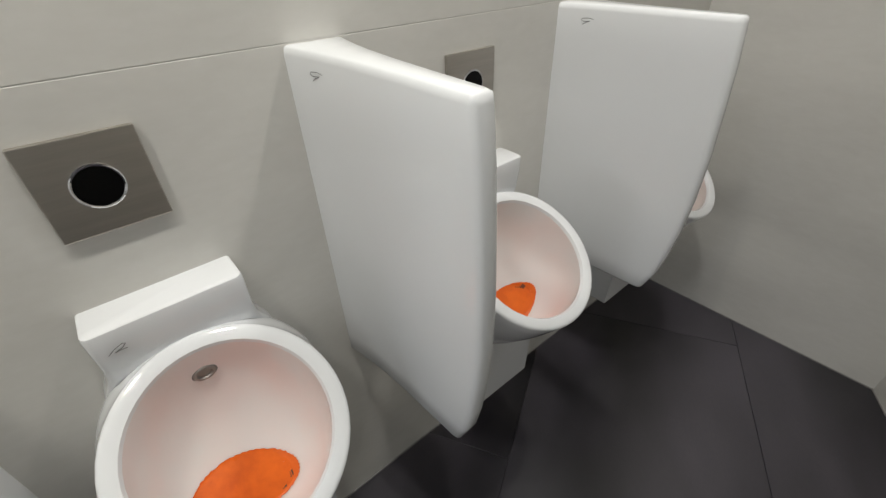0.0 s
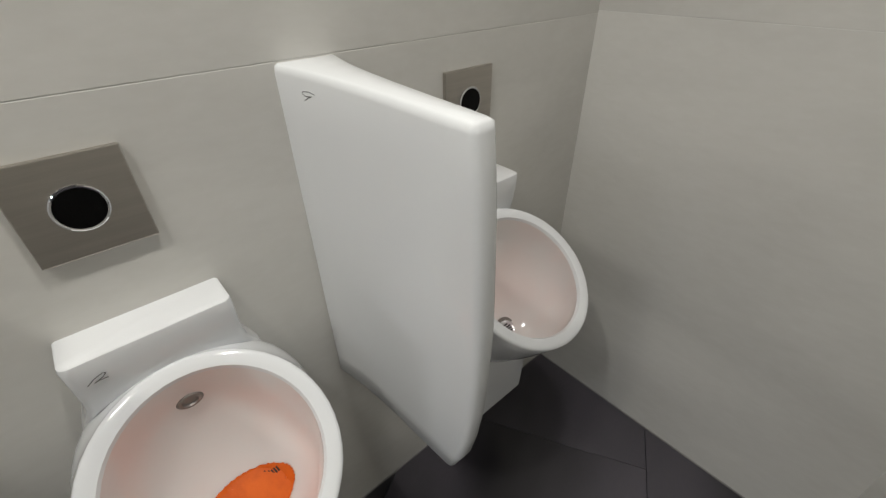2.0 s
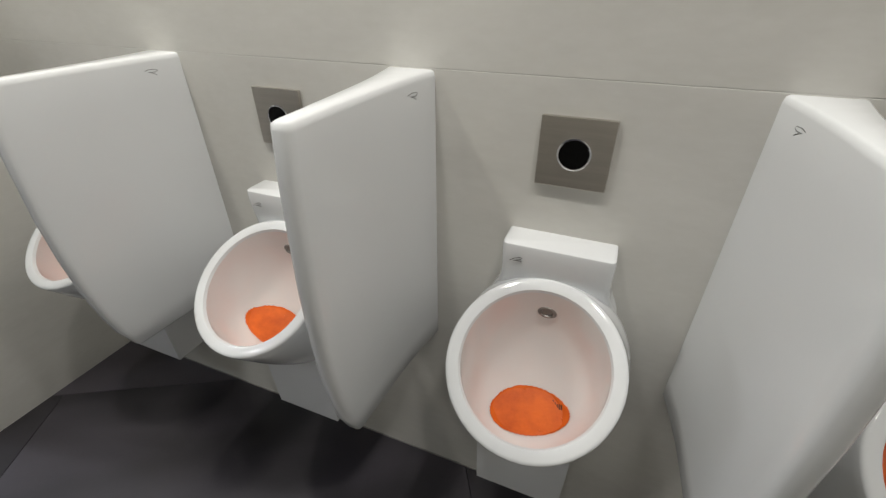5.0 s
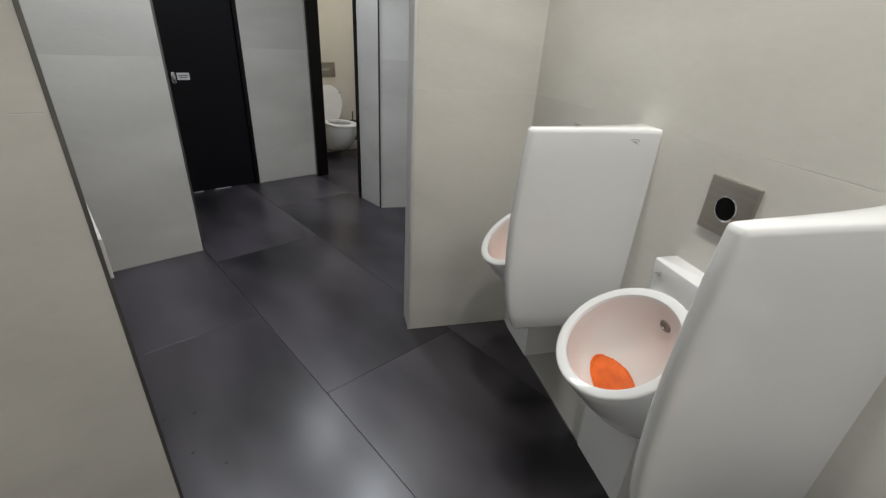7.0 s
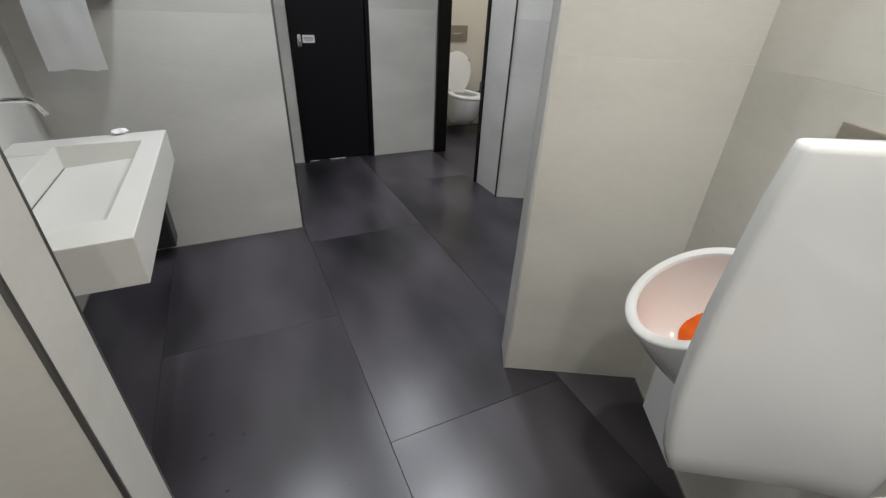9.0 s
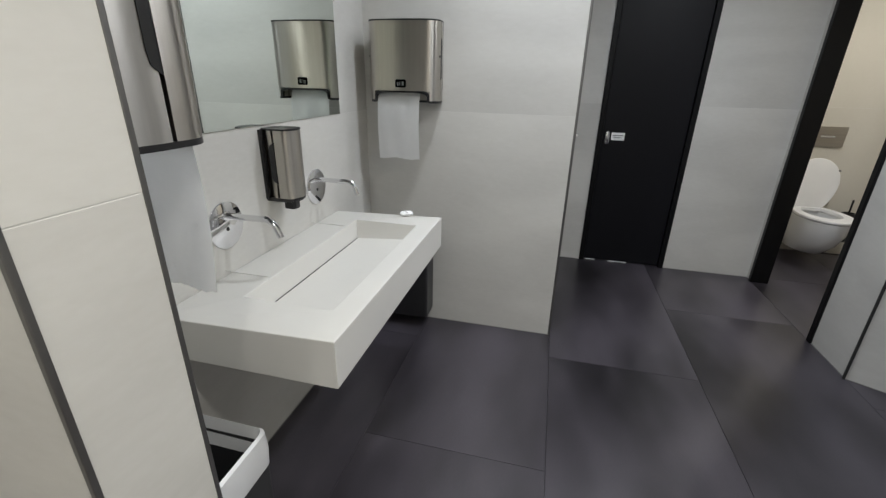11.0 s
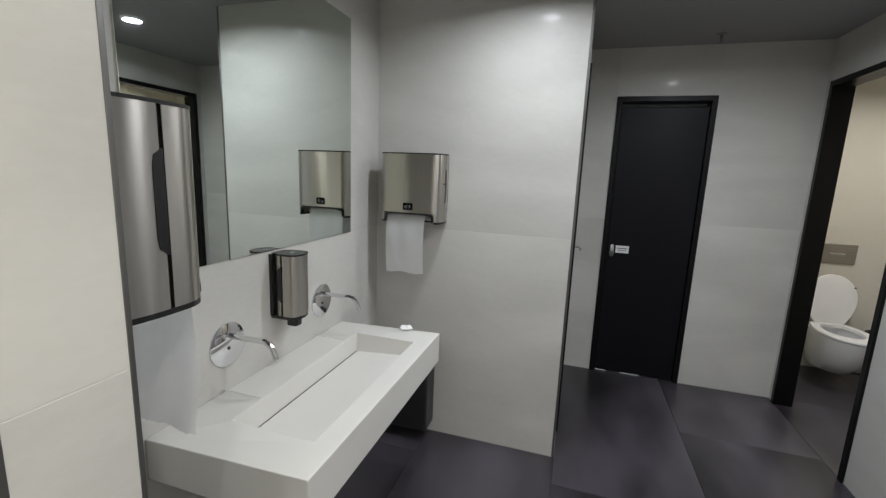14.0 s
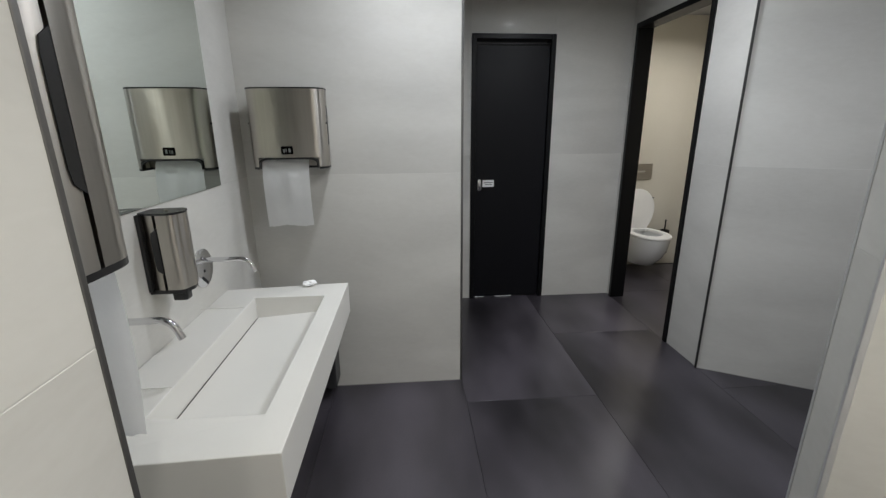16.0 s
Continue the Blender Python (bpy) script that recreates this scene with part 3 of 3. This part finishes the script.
def towel_roll_dispenser(m, label, dep, seam, sheet, hang, half=0.098, off=0.0, bulge=0.016):
    d = thing("paper_towel_dispenser", m, label, "dispenser", "paper towel dispensers")
    w, h = 0.1685, 0.347
    cover = split_case(d, w, h, dep, seam, 0.052, 0.10, 0.275)
    for s in (-1, 1):
        x0, x1 = sorted((s * (w - 0.0005), s * (w - 0.036)))
        for nm, lo, z0, z1, mt in (("cover_foot", seam + 0.004, 0.010, 0.0525, STEEL), ("base_strip", 0.002, 0.0, 0.010, BLACKP)):
            ol = [(x, max(y, lo)) for x, y in case_plan(w, dep, seam, 0.008, 0.060, -0.0005) if x0 - 0.001 <= x <= x1 + 0.001]
            ol = [((x1 if s < 0 else x0), lo), (x1 if s < 0 else x0, ol[-1 if s < 0 else 0][1]), *(reversed(ol) if s < 0 else ol)]
            part(nm, prism(ol, z0, z1, "z"), mt, d, "", True)
    part("rear_base", boxes((-w + 0.036, w - 0.036, 0.0, 0.10, 0.0, 0.052)), BLACKP, d)
    arch = []
    for k in range(13):
        a = radians(180 - 15 * k)
        arch.append((0.125 * (1 if math.cos(a) > 0 else -1) * abs(math.cos(a)) ** 0.35, 0.010 + 0.034 * math.sin(a) ** 0.5 if 0 < k < 12 else 0.004))
    rim = [*arch] + [(x * 1.035, z + 0.009) for x, z in reversed(arch)]
    part("mouth_lip", prism(rim, dep - 0.020, dep + 0.0040, "y"), BLACKP, d, "black plastic lip round the paper mouth")
    f = dep + 0.0075
    win = part("sensor_window", prism(rounded(-0.026, 0.026, 0.066, 0.101, 0.006), f - 0.006, f + 0.002, "y", 0.001), GLASSB, d, "black sensor window")
    part("icon", boxes((-0.015, -0.006, f + 0.0018, f + 0.0028, 0.075, 0.092)), MARK, win, "grey pictogram")
    part("icon", boxes((0.002, 0.006, f + 0.0018, f + 0.0028, 0.075, 0.090)), MARK, win, "grey pictogram")
    part("icon", boxes((0.010, 0.017, f + 0.0018, f + 0.0028, 0.073, 0.088)), MARK, win, "grey pictogram")
    for s in (-1, 1) if dep < 0.2 else ():
        part("lock", lathe([(0.001, 0.003), (0.005, 0.003), (0.006, -0.002)], 14, "x"), BLACKP, cover, "", True,
             Matrix.Translation((s * (w - 0.001), dep * 0.71, 0.20)) @ Matrix.Diagonal((s, 1, 1, 1)))
    if sheet:
        random.seed(5)
        bm, rows = bmesh.new(), []
        for k in range(13):
            v = k / 12
            z = 0.050 - sheet * v
            y = dep - 0.034 + (0.034 + hang) * (1 - math.exp(-7 * v)) + bulge * math.sin(v * 2.4) - 0.020 * v
            rows.append([Vector((x, y + 0.0016 * math.sin(7 * x / 0.1 + 3 * v), z + (random.uniform(-0.002, 0.002) + 0.004 * math.sin(40 * x) if k == 12 else 0))) for x in [off - half + 2 * half * i / 32 for i in range(33)]])
        front = [bm.verts.new(p) for r in rows for p in r]
        for r in range(12):
            for i in range(32):
                a = r * 33 + i
                bm.faces.new((front[a], front[a + 1], front[a + 34], front[a + 33]))
        bmesh.ops.solidify(bm, geom=list(bm.faces), thickness=0.0012)
        part("paper_sheet", bm, PAPER, d, "white paper sheet with a torn lower edge", True)
    return d


# one faces along +x, the other, on the free wall end, along -x
towel_roll_dispenser(pose(-3.584, -1.823, 1.236, 0, 0, -90), "brushed steel paper roll dispenser with a white sheet hanging out", 0.178, 0.108, 0.312, -0.008, 0.103, 0.020)
towel_roll_dispenser(pose(-1.820, -1.824, 1.238, 0, 0, 90), "brushed steel paper roll dispenser on the pillar, sheet hanging out", 0.210, 0.120, 0.315, -0.030, 0.10, 0.035, 0.022)


def soap_dispenser(m):
    d = thing("soap_dispenser", m, "brushed steel wall soap dispenser with a black nozzle", "soap dispenser")
    w, h, dep = 0.050, 0.245, 0.108
    split_case(d, w, h, dep, 0.052, 0.010, 0.06, 0.20)
    part("back_plate", boxes((-w - 0.002, w + 0.002, 0.0, 0.012, 0.004, h - 0.004), bevel=0.002), BLACKP, d, "black wall plate")
    part("base", prism(curved_front(-w + 0.003, w - 0.003, dep - 0.004, 0.006, 0.020), -0.004, 0.010, "z", 0.002), BLACKP, d, "", True)
    part("lock_mark", boxes((-0.008, 0.012, 0.06, 0.072, h - 0.001, h + 0.001)), CHROME, d)
    part("nozzle", prism(rounded(-0.020, 0.020, 0.045, 0.090, 0.010), -0.036, -0.002, "z", 0.003), BLACKP, d, "black dispensing nozzle", True)
    return d


soap_dispenser(pose(-2.737, -2.078, 0.932))


def waste_bin(m, w, dep, h, label, liner):
    ob = thing("waste_bin", m, label, "bin", "waste bins")
    bm = bmesh.new()
    rings = []
    for z, f in ((0.0, 0.93), (0.004, 0.94), (h - 0.004, 1.0), (h, 0.99)):
        rings.append([Vector((x * f, y * f, z)) for x, y in rounded(-w / 2, w / 2, -dep / 2, dep / 2, 0.025)])
    for z, f in ((h, 0.95), (0.06, 0.88)):
        rings.append([Vector((x * f, y * f, z)) for x, y in rounded(-w / 2, w / 2, -dep / 2, dep / 2, 0.025)])
    part("bucket", loft(bm, rings), BINM, ob, "dark grey metal bucket", True)
    bm, rings = bmesh.new(), []
    for z, f in ((h - liner * 0.6, 1.012), (h - liner * 0.15, 1.03), (h + liner * 0.35, 1.012), (h + liner * 0.4, 0.97), (h - 0.05, 0.93)):
        rings.append([Vector((x * f, y * f, z + 0.004 * math.sin(40 * x + 31 * y))) for x, y in rounded(-w / 2, w / 2, -dep / 2, dep / 2, 0.03)])
    part("lid_rim", loft(bm, rings, False, False), LINER, ob, "white rim", True)
    return ob


waste_bin(pose(-1.970, -1.895, 0), 0.26, 0.35, 0.50, "dark grey waste bin with a white rim beside the washbasin", 0.10)


def wall_bin(m):
    """A slim steel box hung low on a wall, its top tucked under the basin."""
    ob = thing("wall_bin", m, "slim dark metal bin hung low on the tiled wall", "bin")
    part("case", prism(rounded(-0.16, 0.16, 0.0, 0.135, 0.012), 0.0, 0.50, "z", 0.003), BINM, ob, "", True)
    part("lip", prism(rounded(-0.157, 0.157, 0.002, 0.132, 0.012), 0.50, 0.512, "z", 0.002), BLACKP, ob, "black plastic lip", True)
    return ob


wall_bin(pose(-3.584, -1.865, 0.075, 0, 0, -90))


def crumpled(m, size, seed):
    bm = bmesh.new()
    bmesh.ops.create_icosphere(bm, subdivisions=3, radius=size)
    for v in bm.verts:
        k = noise.noise(v.co * 45 + Vector((seed, 0, 0))) * 0.75 + noise.noise(v.co * 130) * 0.4
        v.co *= 1 + k
        v.co.y *= 1.35
        v.co.z *= 0.62
    return tagged(part("crumpled_paper", bm, PAPER, None, "", False, m), "crumpled white paper towel lying on the back of the washbasin", "paper")


crumpled(pose(-3.172, -1.722, 0.776), 0.0175, 3)


# ---- doors ----
def door_set(name, m, x0, x1, top, thick, leaf, label):
    """A black frame in an opening of a wall in its own x; leaf: closed panel or none."""
    ob = structure(name, boxes((x0, x0 + 0.035, -0.012, thick, 0, top), (x1 - 0.035, x1, -0.012, thick, 0, top), (x0 + 0.035, x1 - 0.035, -0.012, thick, top - 0.035, top), bevel=0.002),
                   FRAMEM, m, label, "door")
    if leaf:
        lf = part("door_leaf", boxes((x0 + 0.038, x1 - 0.038, 0.012, 0.052, 0.012, top - 0.075), bevel=0.002), DOORM, ob, "flush black door leaf")
        part("stop_strip", boxes((x0 + 0.035, x1 - 0.035, 0.006, 0.02, top - 0.070, top - 0.062), bevel=0.001), FRAMEM, ob)
    return ob


DK = pose(-4.808, -1.10, 0, 0, 0, 90)
dk = door_set("door_1", DK, 0.297, 0.928, 2.075, 0.12, True, "closed flush black door in a slim black frame")
esc = part("lock_plate", prism(rounded(0.352, 0.384, 0.922, 1.016, 0.0155), 0.0, 0.0125, "y", 0.002), CHROME, dk, "oval polished steel lock plate", True)
part("thumb_turn", prism(rounded(0.358, 0.378, 0.945, 0.985, 0.009), -0.014, 0.0, "y", 0.002), CHROME, esc, "", True)
sign = part("paper_sign", boxes((0.395, 0.487, 0.009, 0.0122, 0.953, 1.008)), PAPER, dk, "small white paper notice")
part("sign_line", boxes((0.405, 0.477, 0.0083, 0.0092, 0.984, 0.990), (0.412, 0.470, 0.0083, 0.0092, 0.970, 0.975)), MARK, sign, "illegible grey line of print")
# Light showing under the leaf, made as white strips in the gap.
part("light_gap", boxes((0.345, 0.42, 0.004, 0.011, 0.004, 0.009), (0.52, 0.66, 0.004, 0.011, 0.004, 0.009)), LINER, dk, "pale strip standing in for light under the door")
door_set("door_2", pose(-4.808, 0.42, 0), 0.055, 0.906, 2.140, 0.105, False, "open cubicle doorway with a black lined frame")
sd = door_set("door_3", pose(-3.594, -1.017, 0, 0, 0, 180), 0.24, 1.06, 2.075, 0.10, True, "closed black side door in a black frame")
hd = part("handle", tube([(0.985, 0.010, 1.01), (0.985, -0.045, 1.01), (0.975, -0.052, 1.01), (0.88, -0.052, 1.01)], 0.009, 12), CHROME, sd, "steel lever handle", True)

# ---- cubicle ----
def toilet(m):
    """Wall-hung bowl, built with the wall at y = 0 and the front at -y."""
    t = thing("toilet", m, "white wall-hung toilet with its lid raised, in the cubicle", "toilet")
    def egg(w, l, z, y0=0.0, n=36):
        out = []
        for k in range(n):
            a = k * math.tau / n
            x, y = w * math.cos(a), math.sin(a)
            yy = -l * 0.5 + (l * 0.5) * y if y < 0 else -l * 0.5 + (l * 0.5) * min(1, y * 1.25)
            x *= 1.0 if y < 0 else 1 - 0.10 * y
            out.append(Vector((x, yy + y0, z)))
        return out
    bm = bmesh.new()
    loft(bm, [egg(0.09, 0.26, 0.075), egg(0.125, 0.36, 0.10), egg(0.155, 0.46, 0.19), egg(0.172, 0.52, 0.29), egg(0.178, 0.54, 0.375), egg(0.178, 0.54, 0.392),
              egg(0.125, 0.40, 0.392, -0.075), egg(0.10, 0.34, 0.30, -0.09), egg(0.05, 0.18, 0.20, -0.17)])
    part("bowl", bm, CERAMIC, t, "", True)
    bm = bmesh.new()
    loft(bm, [egg(0.178, 0.49, 0.396, -0.055), egg(0.183, 0.50, 0.404, -0.05), egg(0.180, 0.495, 0.416, -0.052), egg(0.12, 0.33, 0.417, -0.115), egg(0.115, 0.32, 0.396, -0.118)], False, False)
    part("seat", bm, LINER, t, "white plastic seat", True)
    bm = bmesh.new()
    lid = [Vector((p.x, 0, -p.y)) for p in egg(0.172, 0.40, 0)]
    lean = Matrix.Translation((0, -0.085, 0.415)) @ Matrix.Rotation(radians(-7), 4, "X")
    loft(bm, [[lean @ (p * 0.97 + Vector((0, 0.0, 0))) for p in lid], [lean @ (p + Vector((0, 0.006, 0))) for p in lid], [lean @ (p + Vector((0, 0.022, 0))) for p in lid], [lean @ (p * 0.95 + Vector((0, 0.028, 0))) for p in lid]])
    part("lid", bm, LINER, t, "white lid standing open", True)
    for s in (-1, 1):
        part("hinge", lathe([(0.001, -0.02), (0.012, -0.02), (0.012, 0.02), (0.001, 0.02)], 14, "x", (s * 0.08, -0.07, 0.42)), CHROME, t, "", True)
    part("lid_bumper", lathe([(0.001, -0.004), (0.007, -0.004), (0.007, 0.004)], 12, "y", (0.11, -0.112, 0.73)), MARK, t, "", True)
    return t


WCW = pose(-5.58, 1.02, 0, 0, 0, 90)
toilet(WCW)
fp = thing("flush_plate", WCW, "steel dual flush plate on the cream tiled wall", "flush plate")
part("plate", boxes((-0.125, 0.125, -0.012, 0.0, 0.90, 1.058), bevel=0.003), STEELP, fp)
part("button", boxes((-0.05, 0.05, -0.016, -0.011, 0.972, 0.986), bevel=0.001), CHROME, fp)
bh = thing("toilet_brush", WCW @ pose(0.29, -0.09, 0), "black toilet brush in a dark holder beside the toilet", "toilet brush")
part("holder", lathe([(0.04, 0.15), (0.046, 0.152), (0.046, 0.39), (0.04, 0.392), (0.036, 0.388), (0.034, 0.2)], 24), BLACKP, bh, "", True)
part("handle", tube([(0, 0, 0.30), (0, 0, 0.50)], 0.007, 10), BLACKP, bh, "", True)
part("wall_mount", boxes((-0.02, 0.02, 0.04, 0.09, 0.30, 0.34)), BLACKP, bh)

# ---- ceiling fittings ----
# The passage downlight is an added fitting too, drawn only because its lamp is listed.
for spot, watts, colour, beam in SPOTS:
    d = thing("downlight", pose(spot.x, spot.y, CEIL), "round recessed ceiling downlight with a white ring, lit", "downlight", "ceiling downlights")
    part("ring", lathe([(0.050, 0.0), (0.066, 0.0), (0.066, -0.004), (0.060, -0.007), (0.052, -0.006), (0.050, -0.004)], 40), LINER, d, "white ring", True)
    part("lens", lathe([(0.001, -0.003), (0.052, -0.003), (0.052, -0.001), (0.001, -0.001)], 36), glow, d, "bright lamp lens")
sp = thing("sprinkler", pose(-4.585, -0.259, CEIL), "small metal sprinkler head under the ceiling", "sprinkler")
part("escutcheon", lathe([(0.001, 0), (0.03, 0), (0.026, -0.008), (0.010, -0.010), (0.001, -0.010)], 24), BRASS, sp, "", True)
part("head", lathe([(0.010, -0.010), (0.008, -0.03), (0.004, -0.034), (0.004, -0.05), (0.018, -0.052), (0.018, -0.055), (0.001, -0.055)], 20), BRASS, sp, "", True)

# ---- floor ----
floor = structure("floor", boxes((-6.0, 1.2, -2.6, 3.2, -0.1, -0.006)), FLOORG, None, "floor of large charcoal stone-look tiles with fine joints", "floor")
TL, TW = 1.455, 0.717
for r in range(-1, 6):
    y0 = -1.732 + TW * (r - 1)
    for k in range(-3, 3):
        x0 = -1.915 + TL * k + (0 if r % 2 == 0 else TL / 2)
        if x0 > 1.1 or x0 + TL < -5.9 or y0 > 3.1 or y0 + TW < -2.5:
            continue
        long = TL if r == 3 and k == -2 else 0        # one double-length tile in the passage row
        if r == 3 and k == -1:
            continue
        part("floor_tile", boxes((max(-6.0, x0) + 0.0008, min(1.2, x0 + TL + long) - 0.0008, max(-2.6, y0) + 0.0008, min(3.2, y0 + TW) - 0.0008, -0.010, 0.0), bevel=0.0008), FLOORT, floor)

# ---- drops on the floor ----
random.seed(11)
bm = bmesh.new()
for x, y, r in ((-1.844, -1.438, 0.009), (-1.574, -1.083, 0.004), (-2.145, -1.460, 0.011), (-1.957, -1.514, 0.009), (-2.182, -1.556, 0.012),
                (-2.098, -1.579, 0.014), (-1.831, -1.174, 0.004), (-2.04, -1.30, 0.004)):
    ring_low = [Vector((x + 0.7 * r * random.uniform(0.8, 1.15) * math.cos(k * 0.5236), y + 0.8 * r * random.uniform(0.8, 1.15) * math.sin(k * 0.5236), 0.0002)) for k in range(12)]
    loft(bm, [ring_low, [Vector((x + 0.9 * (p.x - x), y + 0.9 * (p.y - y), 0.0009)) for p in ring_low]])
tagged(part("floor_drops", bm, material("dirty_water", (0.026, 0.024, 0.028), 0.3, bump=0)), "small dark drops dried on the tiled floor", "stains", "", "stuff")
